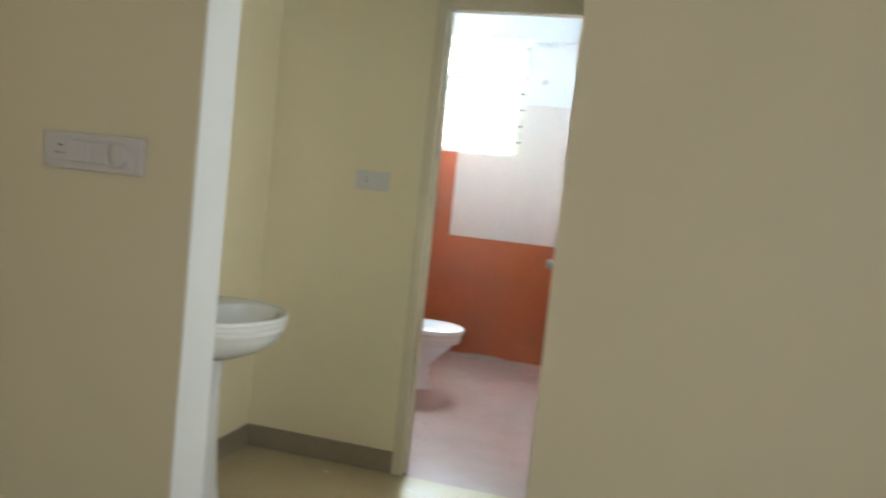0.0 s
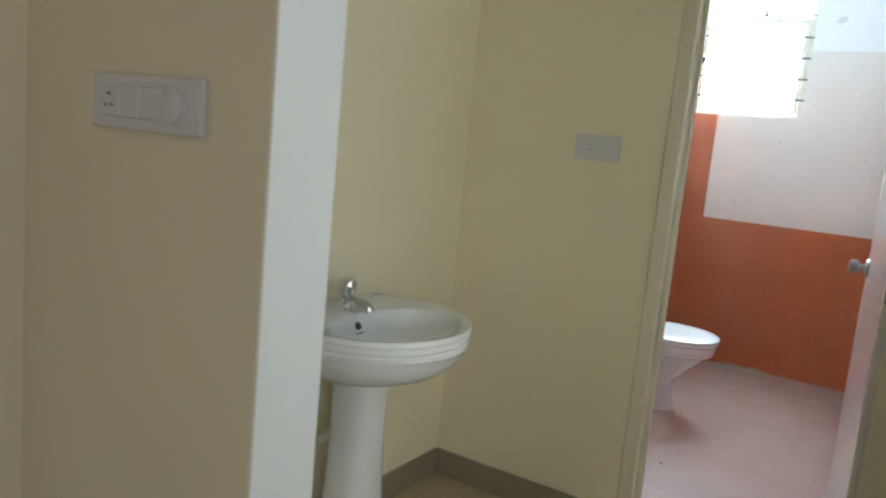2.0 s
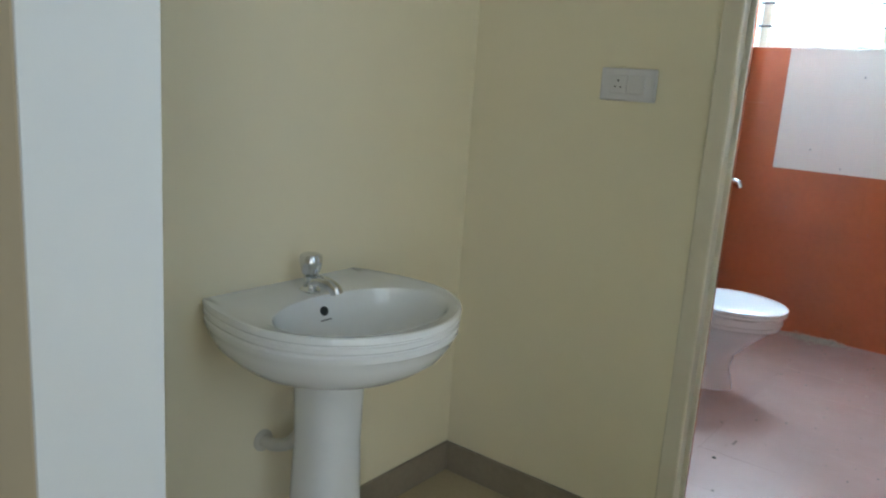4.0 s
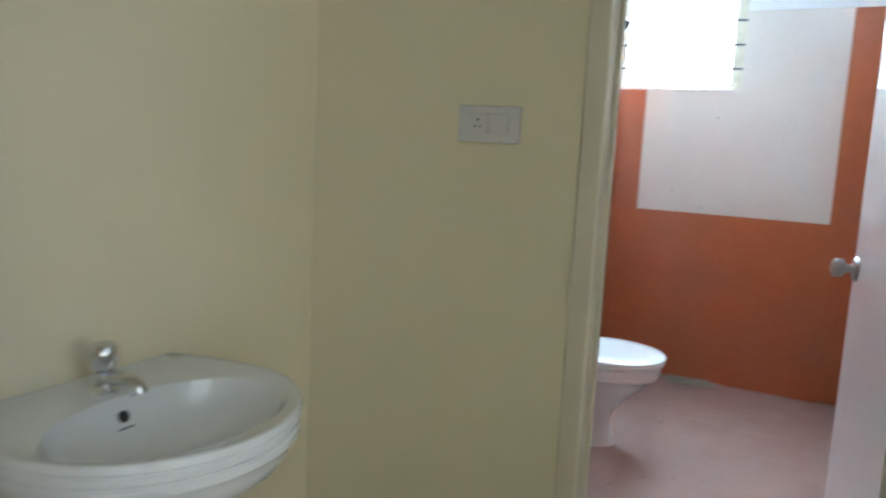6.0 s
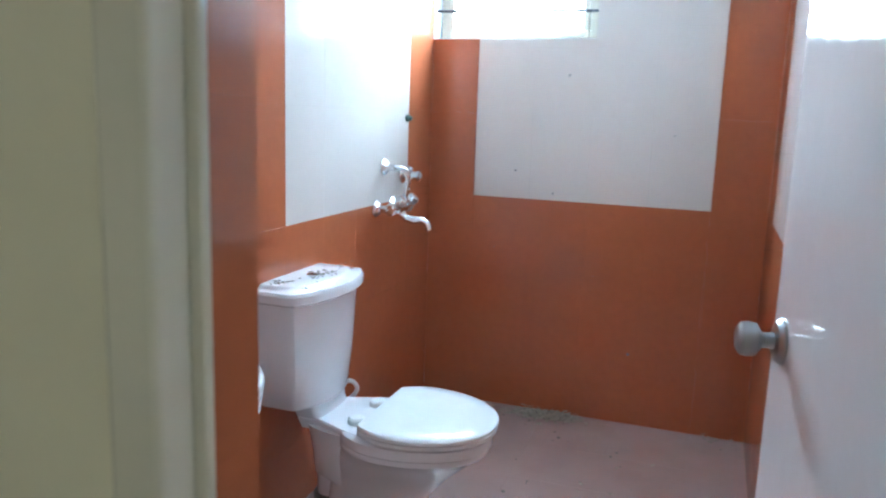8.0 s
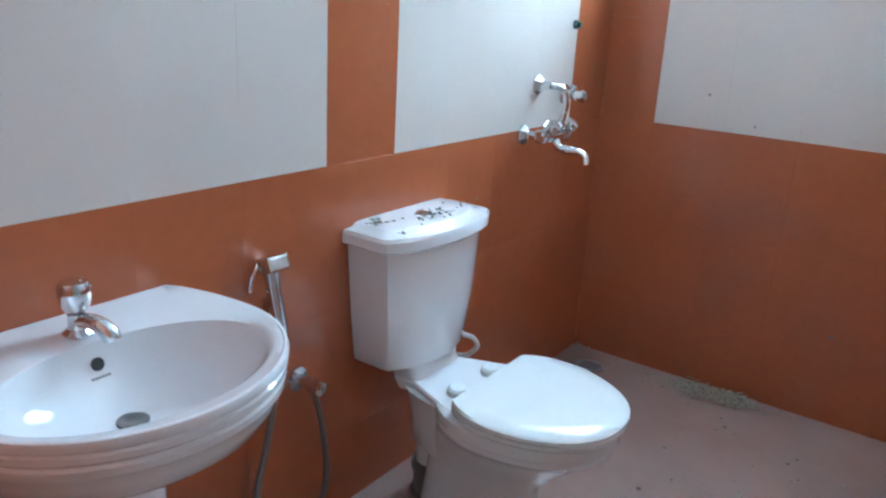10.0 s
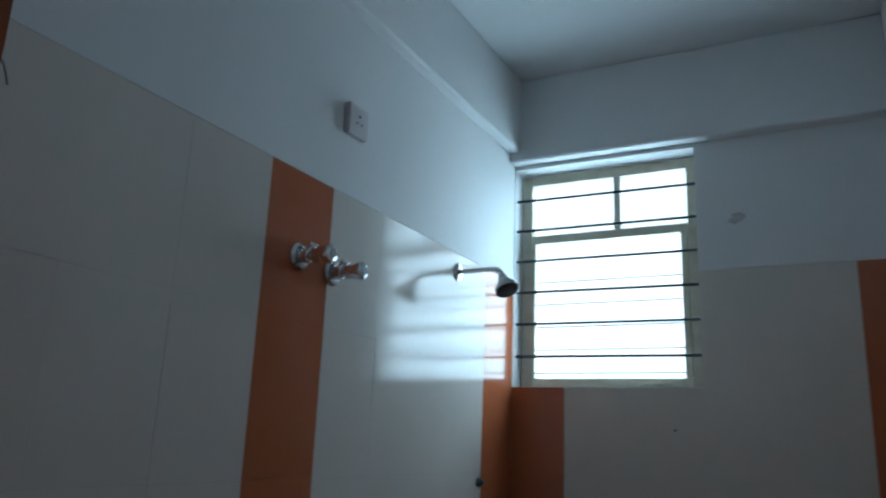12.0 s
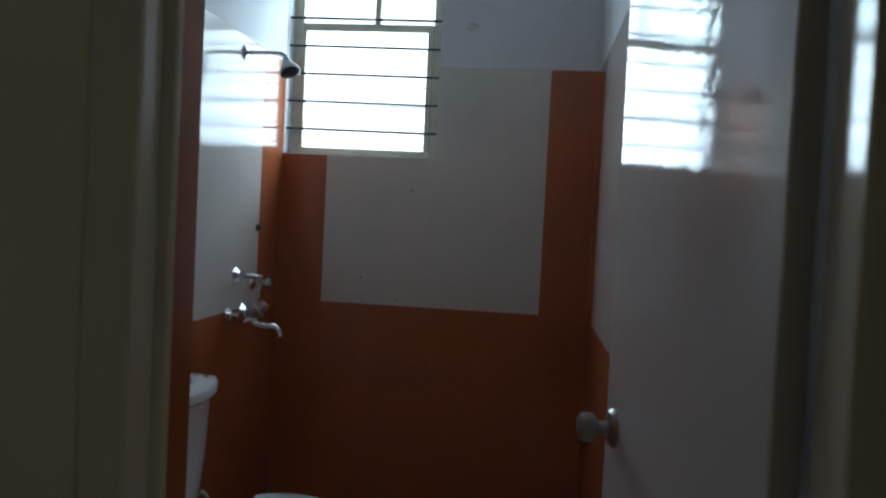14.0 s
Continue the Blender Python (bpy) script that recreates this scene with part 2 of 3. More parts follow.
# Unseen wall; its opening sits where the room lamp balances the walls.
bm = box(RX, RX + 0.15, RY, -6.75, 0, H)
box(RX, RX + 0.15, -5.75, VY1, 0, H, bm=bm)
box(RX, RX + 0.15, -6.75, -5.75, 0, 0.18, bm=bm)
box(RX, RX + 0.15, -6.75, -5.75, 2.22, H, bm=bm)
structure("wall_room_window", bm, M_CREAM, "unseen cream painted wall with an assumed window")
structure("ceiling_room", box(-0.15, RX + 0.15, RY, YO, H, H + 0.15), M_WHITE, "white painted ceiling")
structure("floor_slab", box(-0.15, RX + 0.15, RY, 0.15, -0.2, -0.012), M_GROUT, "concrete slab with grout in the tile joints")
structure("ground", box(-200, 200, -200, 200, -3.4, -3.2), M_OUT, "plain ground far below the windows")

# skirting, 100 mm high
for nm, b in (("skirting_left", box(0, 0.012, VY1, YO, 0, 0.10, 0.002)),
              ("skirting_door_wall", box(0.012, JX0, YO - 0.012, YO, 0, 0.10, 0.002)),
              ("skirting_stub_back", box(0.012, EX, VY1, VY1 + 0.012, 0, 0.10, 0.002)),
              ("skirting_stub", box(0.012, EX, VY0 - 0.012, VY0, 0, 0.10, 0.002)),
              ("skirting_right", box(SX - 0.012, SX, VY1, YO - 0.02, 0, 0.10, 0.002)),
              ("skirting_room", box(0, 0.012, RY, VY0, 0, 0.10, 0.002))):
    structure(nm, b, M_SKIRT, "brown-grey tile skirting at the foot of the wall")

# ---- bathroom door: frame and leaf ----
JD = -2.61
frame_ob = thing("door_frame", "cream gloss-painted wooden door frame round the bathroom door", "door frame", "", "structure")
part("jamb", box(JX0, 0.774, YO - 0.010, JD - 0.012, 0, 2.105, 0.006, 2), M_FRAME, frame_ob)
part("jamb", box(1.395, JX1, YO - 0.012, -2.588, 0, 2.105, 0.006, 2), M_FRAME, frame_ob)
part("head", box(0.774, 1.395, YO - 0.010, JD, 2.04, 2.105, 0.006, 2), M_FRAME, frame_ob)
part("stop", box(JX0, 0.785, JD - 0.012, JD, 0, 2.04, 0.002), M_FRAME, frame_ob)

LW, LT = 0.635, 0.032
leaf = thing("door_leaf", "pale gloss-painted flush bathroom door standing open with a steel knob", "door")
part("panel", box(0, LW, -LT, 0, 0.012, 2.03, 0.0025, 2), M_LEAF, leaf)


def knob(side, parent):
    s = -1 if side < 0 else 1
    y = -LT if s < 0 else 0
    kn = part("knob", lathe([(0, 0.033), (0.004, 0.033), (0.010, 0.028), (0.012, 0.012), (0.028, 0.011), (0.032, 0.017), (0.036, 0.0235),
                             (0.048, 0.0255), (0.057, 0.0235), (0.062, 0.017), (0.063, 0.001)], (LW - 0.057, y, 0.964), (0, s, 0), n=24),
              M_STEEL, parent, "brushed steel round door knob", True)
    return kn


knob(1, leaf)
for hz in (0.26, 0.98, 1.78):
    b = box(-0.003, 0.0005, 0.004 - LT, -0.004, hz - 0.05, hz + 0.05)
    b = lathe([(-0.05, 0.006), (0.05, 0.006)], (-0.004, -LT + 0.001, hz), (0, 0, 1), b, 10)
    part("hinge", b, M_STEEL, leaf, "grey steel butt hinge")
leaf.matrix_basis = pose(1.368, -2.563, 0, 0, 0, 97.9)

# ---- window ----
win = thing("window_1", "painted steel window with glass louvres and iron bars", "window", "", "structure")
FY0, FY1 = 0.085, 0.125


def win_bar(name, x0, x1, z0, z1, y0=FY0, y1=FY1, mat=M_WFRAME):
    return part(name, box(x0, x1, y0, y1, z0, z1, 0.003), mat, win)


win_bar("frame_side", 0.004, 0.045, WZ0 + 0.004, WZ1 - 0.004)
win_bar("frame_side", 0.647, 0.688, WZ0 + 0.004, WZ1 - 0.004)
win_bar("frame_bottom", 0.045, 0.647, WZ0 + 0.004, WZ0 + 0.040)
win_bar("frame_top", 0.045, 0.647, WZ1 - 0.045, WZ1 - 0.004)
win_bar("transom", 0.045, 0.647, 2.150, 2.185)
win_bar("mullion", 0.375, 0.402, 2.185, WZ1 - 0.045)
win_bar("channel", 0.047, 0.062, WZ0 + 0.04, 2.150, FY0 - 0.012, FY0 + 0.02)
win_bar("channel", 0.622, 0.646, WZ0 + 0.04, 2.150, FY0 - 0.012, FY0 + 0.02)
for i in range(6):
    zc = WZ0 + 0.085 + i * 0.088
    b = box(0.062, 0.622, -0.045, 0.045, -0.0025, 0.0025)
    bmesh.ops.transform(b, matrix=Matrix.Translation((0, FY0 + 0.035, zc)) @ Matrix.Rotation(radians(35), 4, "X"), verts=b.verts)
    ob = part("louvre", b, M_GLASS, win)
    ob.visible_shadow = False
    b = box(0.062, 0.622, -0.0462, -0.045, -0.0028, 0.0028)
    bmesh.ops.transform(b, matrix=Matrix.Translation((0, FY0 + 0.035, zc)) @ Matrix.Rotation(radians(35), 4, "X"), verts=b.verts)
    part("louvre_edge", b, M_EDGE, win, "pale green ground edge of a glass louvre")
for x0, x1 in ((0.045, 0.375), (0.402, 0.647)):
    ob = part("pane", box(x0, x1, 0.102, 0.106, 2.185, WZ1 - 0.045), M_GLASS, win)
    ob.visible_shadow = False
for i in range(6):
    part("bar", tube([(0.0, 0.035, 1.698 + 0.1240 * i), (WX1, 0.035, 1.693 + 0.1240 * i)], 0.0058, n=10, steps=1), M_BAR, win, "", True)
structure("window_sill", box(0.0, WX1, 0.006, 0.085, WZ0 - 0.003, WZ0 + 0.003), M_WHITE, "dusty painted window ledge")

def glow_material():
    m = bpy.data.materials.new("bright_sky")
    m.use_nodes = True
    t = m.node_tree
    e = t.nodes.new("ShaderNodeEmission")
    e.inputs[0].default_value, e.inputs[1].default_value = (0.86, 0.95, 1.0, 1), 16
    t.links.new(e.outputs[0], t.nodes["Material Output"].inputs[0])
    return m


structure("backdrop", box(-3, 4, 1.6, 1.62, 0.3, 6.5), glow_material(), "bright hazy sky beyond the window")

# ---- washbasin on its pedestal ----
def d_outline(cx, ax_front, ax_back, ay, n=56):
    pts = []
    for i in range(n):
        a = 2 * math.pi * i / n
        c, s = math.cos(a), math.sin(a)
        x = cx + c * (ax_front if c > 0 else ax_back)
        pts.append((max(x, 0.0), s * ay))
    return pts


BS = 1.11


def washbasin(name, label, at, grow=1.0):
    root = thing(name, label, "washbasin", "washbasins")
    outer = d_outline(0.185 * BS, 0.235 * BS, 0.36 * BS, 0.25 * BS)
    inner = d_outline(0.235 * BS, 0.145 * BS, 0.125 * BS, 0.205 * BS)

    def ring(points, k, z, cx=0.13):
        return [(max(cx + (x - cx) * k, 0.002), y * k, z) for x, y in points]

    rings = [ring(outer, 0.30, 0.592, 0.16), ring(outer, 0.55, 0.604, 0.15), ring(outer, 0.79, 0.634), ring(outer, 0.905, 0.664), ring(outer, 0.955, 0.692),
             ring(outer, 0.968, 0.706), ring(outer, 0.984, 0.712), ring(outer, 0.986, 0.724), ring(outer, 0.975, 0.728), ring(outer, 0.977, 0.731), ring(outer, 0.992, 0.735), ring(outer, 0.994, 0.745),
             ring(outer, 0.983, 0.748), ring(outer, 0.985, 0.751), ring(outer, 0.999, 0.754), ring(outer, 1.0, 0.762), ring(outer, 0.992, 0.767), ring(outer, 0.975, 0.768)]
    lip = [(x0 * 0.30 + x1 * 0.70, y0 * 0.30 + y1 * 0.70, 0.765) for (x0, y0), (x1, y1) in zip(outer, inner)]
    rings += [[(x0 * 0.72 + x1 * 0.28, y0 * 0.72 + y1 * 0.28, 0.766) for (x0, y0), (x1, y1) in zip(outer, inner)], lip]
    for k, z in ((1.0, 0.758), (0.975, 0.747), (0.935, 0.732), (0.87, 0.714), (0.78, 0.698), (0.66, 0.684), (0.52, 0.673), (0.36, 0.664), (0.22, 0.659), (0.10, 0.657)):
        rings.append(ring(inner, k, z, 0.23))
    part("bowl", loft(rings), M_CERAMIC, root, "", True)
    ped = []
    for z, w, dpt in ((0, 0.098, 0.095), (0.03, 0.096, 0.093), (0.10, 0.085, 0.085), (0.25, 0.073, 0.076), (0.42, 0.066, 0.071), (0.55, 0.068, 0.075), (0.606, 0.080, 0.085)):
        ring2 = []
        for i in range(28):
            a = 2 * math.pi * i / 28
            c, s = math.cos(a), math.sin(a)
            ring2.append((0.165 + math.copysign(abs(c) ** 0.75, c) * dpt, math.copysign(abs(s) ** 0.75, s) * w * 1.12, z))
        ped.append(ring2)
    part("pedestal", loft(ped), M_CERAMIC, root, "", True)
    tap = part("tap", lathe([(0, 0.025), (0.004, 0.025), (0.012, 0.016), (0.026, 0.014), (0.036, 0.015), (0.038, 0.010), (0.042, 0.018), (0.048, 0.022), (0.066, 0.0265), (0.082, 0.027), (0.090, 0.022), (0.092, 0.001)],
                            (0.086, 0.002, 0.762), (0, 0, 1), n=20), M_CHROME, root, "chrome pillar tap", True)
    part("spout", tube([(0.086, 0.002, 0.782), (0.108, 0.008, 0.790), (0.132, 0.016, 0.787), (0.149, 0.022, 0.776), (0.153, 0.024, 0.766)], lambda u: 0.0125 + 0.003 * u), M_CHROME, tap, "", True)
    part("overflow_hole", lathe([(-0.004, 0.011), (0.0035, 0.011)], (0.1335, 0.004, 0.723), (1, 0, 0.40), n=16), M_DARK, root)
    part("drain", lathe([(0, 0.026), (0.004, 0.026), (0.005, 0.018), (0.003, 0.012)], (0.235, 0, 0.658), (0, 0, 1), n=18), M_STEEL, root, "", True)
    b = None
    for k in range(7):
        b = box(-0.0005, 0.0012, -0.017 + k * 0.005, -0.0135 + k * 0.005, -0.002, 0.002, bm=b)
    bmesh.ops.transform(b, matrix=Matrix.Translation((0.1425, 0.004, 0.7035)) @ Matrix.Rotation(radians(-31), 4, "Y"), verts=b.verts)
    part("printed_mark", b, M_GREYLINE, root)
    part("waste_pipe", tube([(0.15, -0.03, 0.50), (0.11, -0.055, 0.41), (0.05, -0.06, 0.375), (0.0, -0.06, 0.37)], 0.016), M_PVC, root, "grey plastic waste pipe", True)
    part("waste_flange", lathe([(0, 0.028), (0.004, 0.028), (0.006, 0.018)], (0, -0.06, 0.37), (1, 0, 0), n=16), M_PVC, root, "", True)
    root.location = at
    root.scale = (grow, grow, 1 - 0.2 * (1 - grow))
    return root


washbasin("washbasin", "white ceramic pedestal washbasin with a chrome tap on the cream wall", (0.0, -3.375, 0))
washbasin("washbasin", "white ceramic pedestal washbasin with a chrome tap on the orange tiles", (0.0, -2.078, 0), 0.94)

# ---- toilet ----
TY = -1.168
wc = thing("toilet", "white close-coupled toilet with closed lid and dead leaves on top", "toilet", at=(0, TY, 0))


def tank_ring(w, d, z, corner=0.30, bulge=0.028):
    """Flat back, chamfered front corners, bowed front."""
    pts = [(0.004, -w), (d * 0.62, -w), (d * 0.72, -w * 0.97)]
    for k in range(9):
        u = -1 + 2 * k / 8
        pts.append((d * 0.86 + bulge * (1 - u * u), u * w * 0.74))
    pts += [(d * 0.72, w * 0.97), (d * 0.62, w), (0.004, w)]
    return [(x, y, z) for x, y in pts]


part("cistern", loft([tank_ring(0.162, 0.150, 0.412), tank_ring(0.170, 0.156, 0.421), tank_ring(0.186, 0.165, 0.55), tank_ring(0.201, 0.172, 0.735)]), M_CERAMIC, wc, "", True)
part("cistern_lid", loft([tank_ring(0.212, 0.182, 0.732), tank_ring(0.220, 0.190, 0.738), tank_ring(0.220, 0.190, 0.760), tank_ring(0.213, 0.184, 0.768), tank_ring(0.186, 0.160, 0.770),
                          tank_ring(0.178, 0.150, 0.777), tank_ring(0.168, 0.142, 0.780), tank_ring(0.10, 0.09, 0.781)]), M_CERAMIC, wc, "", True)


def egg(x0, x1, w, z, n=40, power=0.92):
    cx = x0 + (x1 - x0) * 0.42
    pts = []
    for i in range(n):
        a = 2 * math.pi * i / n
        c, s = math.cos(a), math.sin(a)
        x = cx + c * ((x1 - cx) if c > 0 else (cx - x0))
        pts.append((x, math.copysign(abs(s) ** power, s) * w, z))
    return pts


part("bowl", loft([egg(0.13, 0.480, 0.105, 0.0), egg(0.13, 0.475, 0.102, 0.02), egg(0.14, 0.455, 0.092, 0.09), egg(0.15, 0.470, 0.098, 0.16), egg(0.17, 0.530, 0.128, 0.225),
                   egg(0.18, 0.590, 0.160, 0.280), egg(0.19, 0.618, 0.176, 0.308), egg(0.19, 0.638, 0.188, 0.316), egg(0.19, 0.641, 0.191, 0.328), egg(0.19, 0.639, 0.190, 0.333), egg(0.19, 0.647, 0.196, 0.338),
                   egg(0.19, 0.647, 0.197, 0.366), egg(0.20, 0.640, 0.190, 0.372)]),
     M_CERAMIC, wc, "", True)
def block_ring(x0, x1, w, z, n=28, k=0.45):
    pts = []
    for i in range(n):
        a = 2 * math.pi * i / n
        c, s = math.cos(a), math.sin(a)
        pts.append(((x0 + x1) / 2 + math.copysign(abs(c) ** k, c) * (x1 - x0) / 2, math.copysign(abs(s) ** k, s) * w, z))
    return pts


def deck_ring(z, grow=0.0):
    half = ((0.080, 0.100), (0.145, 0.100), (0.200, 0.122), (0.270, 0.150), (0.345, 0.168), (0.40, 0.160))
    pts = [(x - (grow if i == 0 else 0), -w - grow, z) for i, (x, w) in enumerate(half)]
    return pts + [(x, -y, z) for x, y, z in reversed(pts)]


part("shelf", loft([deck_ring(0.335, -0.010), deck_ring(0.360, -0.002), deck_ring(0.367), deck_ring(0.3725, -0.003)]), M_CERAMIC, wc, "", True)
part("tank_seat", loft([block_ring(0.060, 0.158, 0.098, 0.368), block_ring(0.055, 0.146, 0.104, 0.388), block_ring(0.050, 0.140, 0.112, 0.4125)]), M_CERAMIC, wc, "", True)
part("trapway", loft([block_ring(0.21, 0.40, 0.088, 0.0, k=0.7), block_ring(0.205, 0.40, 0.088, 0.08, k=0.7), block_ring(0.195, 0.40, 0.088, 0.13, k=0.7), block_ring(0.165, 0.41, 0.092, 0.165, k=0.7),
                      block_ring(0.100, 0.43, 0.096, 0.19, k=0.7), block_ring(0.095, 0.46, 0.104, 0.25, k=0.7), block_ring(0.085, 0.50, 0.122, 0.32, k=0.7), block_ring(0.078, 0.52, 0.134, 0.350, k=0.7)]), M_CERAMIC, wc, "", True)
part("outlet", lathe([(0, 0.044), (0.10, 0.046), (0.14, 0.047)], (0.143, 0, 0.085), (0, 0, 1), n=24), M_CERAMIC, wc, "", True)
part("pan_connector", lathe([(0, 0.056), (0.012, 0.056), (0.016, 0.050), (0.075, 0.050), (0.078, 0.056), (0.100, 0.056), (0.102, 0.050)], (0.143, 0, 0.0), (0, 0, 1), n=24), M_DARKPVC, wc, "dark grey plastic pan connector", True)


def lid_ring(x1, w, z, x0=0.300):
    return [(max(x, x0), y, z2) for x, y, z2 in egg(0.238, x1, w, z, 56)]


part("seat", loft([lid_ring(0.650, 0.199, 0.375), lid_ring(0.658, 0.206, 0.379), lid_ring(0.658, 0.206, 0.388), lid_ring(0.654, 0.202, 0.391)]), M_SEAT, wc, "white plastic toilet seat", True)
part("lid", loft([lid_ring(0.653, 0.202, 0.3915), lid_ring(0.660, 0.208, 0.394), lid_ring(0.660, 0.208, 0.402), lid_ring(0.652, 0.201, 0.408, 0.304), lid_ring(0.60, 0.16, 0.4115, 0.33), lid_ring(0.54, 0.10, 0.4125, 0.36)]), M_SEAT, wc, "white plastic lid", True)
for s in (-0.075, 0.075):
    part("hinge_cap", lathe([(0, 0.028), (0.014, 0.027), (0.020, 0.021), (0.021, 0.001)], (0.262, s, 0.371), (0, 0, 1), n=18), M_SEAT, wc, "", True)
part("flush_button", lathe([(0, 0.021), (0.003, 0.021), (0.004, 0.016), (0.005, 0.001)], (0.075, 0.0, 0.780), (0, 0, 1), n=18), M_CHROME, wc, "", True)

inlet = thing("supply_hose", "white flexible supply hose from the wall to the cistern", "hose")
part("hose", tube([(0.0, -0.895, 0.270), (0.055, -0.890, 0.285), (0.095, -0.900, 0.330), (0.095, -0.930, 0.368), (0.075, -0.965, 0.385), (0.06, -1.0, 0.412)], 0.0075, n=10), M_SEAT, inlet, "", True)
part("wall_nut", lathe([(0, 0.022), (0.005, 0.022), (0.007, 0.013), (0.022, 0.013)], (0, -0.895, 0.27), (1, 0, 0), n=14), M_CHROME, inlet, "", True)

# ---- hand shower beside the toilet ----
HY = -1.637
hs = thing("hand_shower", "chrome bidet hand shower hanging in its wall hook", "hand shower", at=(0, HY, 0))
part("hook", box(0.0, 0.030, 0.004, 0.032, 0.628, 0.668, 0.004), M_CHROME, hs)
part("handle", tube([(0.036, 0.026, 0.590), (0.034, 0.017, 0.650), (0.032, 0.008, 0.710), (0.034, 0.002, 0.745)], lambda u: 0.0145 + 0.003 * u), M_CHROME, hs, "", True)
b = box(-0.017, 0.017, -0.024, 0.024, -0.034, 0.042, 0.006, 2)
bmesh.ops.transform(b, matrix=Matrix.Translation((0.040, 0.0, 0.752)) @ Matrix.Rotation(radians(68), 4, "Y") @ Matrix.Rotation(radians(18), 4, "X"), verts=b.verts)
part("head", b, M_CHROME, hs)
part("trigger", tube([(0.014, -0.014, 0.752), (0.010, -0.028, 0.720), (0.010, -0.034, 0.690)], 0.004, n=8), M_CHROME, hs, "", True)
part("hose", tube([(0.036, 0.026, 0.590), (0.034, 0.020, 0.50), (0.034, -0.015, 0.34), (0.036, -0.050, 0.20), (0.050, -0.01, 0.08), (0.052, 0.09, 0.05), (0.048, 0.155, 0.15), (0.046, 0.145, 0.30), (0.042, 0.120, 0.415)], 0.0078, n=10),
     M_HOSE, hs, "grey metal spiral hose", True)
hv = thing("stop_valve", "chrome angle stop valve feeding the hand shower", "valve")
part("body", lathe([(0, 0.030), (0.004, 0.029), (0.008, 0.013), (0.045, 0.013), (0.047, 0.019), (0.078, 0.018), (0.082, 0.012)], (0.0, -1.530, 0.435), (1, 0, 0), n=16), M_CHROME, hv, "", True)

def fluted(origin, axis, profile, lobes=4, depth=0.16, n=32):
    """A turned grip with shallow lobes. profile: (distance along the axis, radius)."""
    turn = Vector((0, 0, 1)).rotation_difference(Vector(axis)).to_matrix()
    rings = []
    for d, r in profile:
        ring = []
        for i in range(n):
            a = 2 * math.pi * i / n
            q = r * (1 - depth * (0.5 - 0.5 * math.cos(lobes * a)))
            ring.append(Vector(origin) + turn @ Vector((q * math.cos(a), q * math.sin(a), d)))
        rings.append(ring)
    return loft(rings)


# ---- wall mixer ----
mx = thing("bath_mixer", "chrome wall mixer with a bent riser and curved spout", "mixer tap")


def flange(y, z, r=0.033, out=0.05, parent=None):
    b = lathe([(0, r), (0.004, r), (0.022, r * 0.52), (0.024, r * 0.50)], (0, y, z), (1, 0, 0), n=6)
    lathe([(0.020, r * 0.42), (out, r * 0.40)], (0, y, z), (1, 0, 0), b, n=14)
    return part("flange", b, M_CHROME, parent, "six-sided chrome flange")


flange(-0.537, 0.905, parent=mx)
flange(-0.387, 0.905, parent=mx)
flange(-0.470, 1.055, parent=mx)
part("body", tube([(0.062, -0.545, 0.905), (0.064, -0.47, 0.905), (0.064, -0.40, 0.905), (0.062, -0.375, 0.905)], lambda u: 0.018 + 0.005 * math.sin(math.pi * u)), M_CHROME, mx, "", True)
part("riser", tube([(0.0, -0.470, 1.055), (0.045, -0.465, 1.056), (0.078, -0.445, 1.048), (0.088, -0.435, 1.020), (0.084, -0.435, 0.97), (0.070, -0.440, 0.91)], 0.0105), M_CHROME, mx, "", True)
for y in (-0.515, -0.395):
    part("handle", fluted((0.065, y, 0.910), (0.75, 0, 0.65), [(0, 0.013), (0.018, 0.013), (0.020, 0.018), (0.024, 0.021), (0.044, 0.024), (0.052, 0.019), (0.053, 0.001)]), M_CHROME, mx, "", True)
part("diverter", fluted((0.072, -0.455, 0.915), (0.55, 0, 0.8), [(0, 0.015), (0.014, 0.015), (0.017, 0.020), (0.030, 0.021), (0.037, 0.015), (0.038, 0.001)], 6), M_CHROME, mx, "", True)
for y in (-0.540, -0.500, -0.410, -0.372):
    part("collar", lathe([(-0.004, 0.020), (-0.003, 0.0235), (0.003, 0.0235), (0.004, 0.020)], (0.064, y, 0.905), (0, 1, 0), n=18), M_CHROME, mx, "", True)
part("spout", tube([(0.070, -0.455, 0.895), (0.085, -0.453, 0.868), (0.115, -0.450, 0.862), (0.148, -0.447, 0.862), (0.174, -0.446, 0.850), (0.182, -0.446, 0.826)], lambda u: 0.0145 - 0.001 * u), M_CHROME, mx, "", True)

mx.location = (0, -0.034, 0.006)
st = thing("wall_stopcock", "chrome stopcock with a round flange on the orange strip", "stopcock")


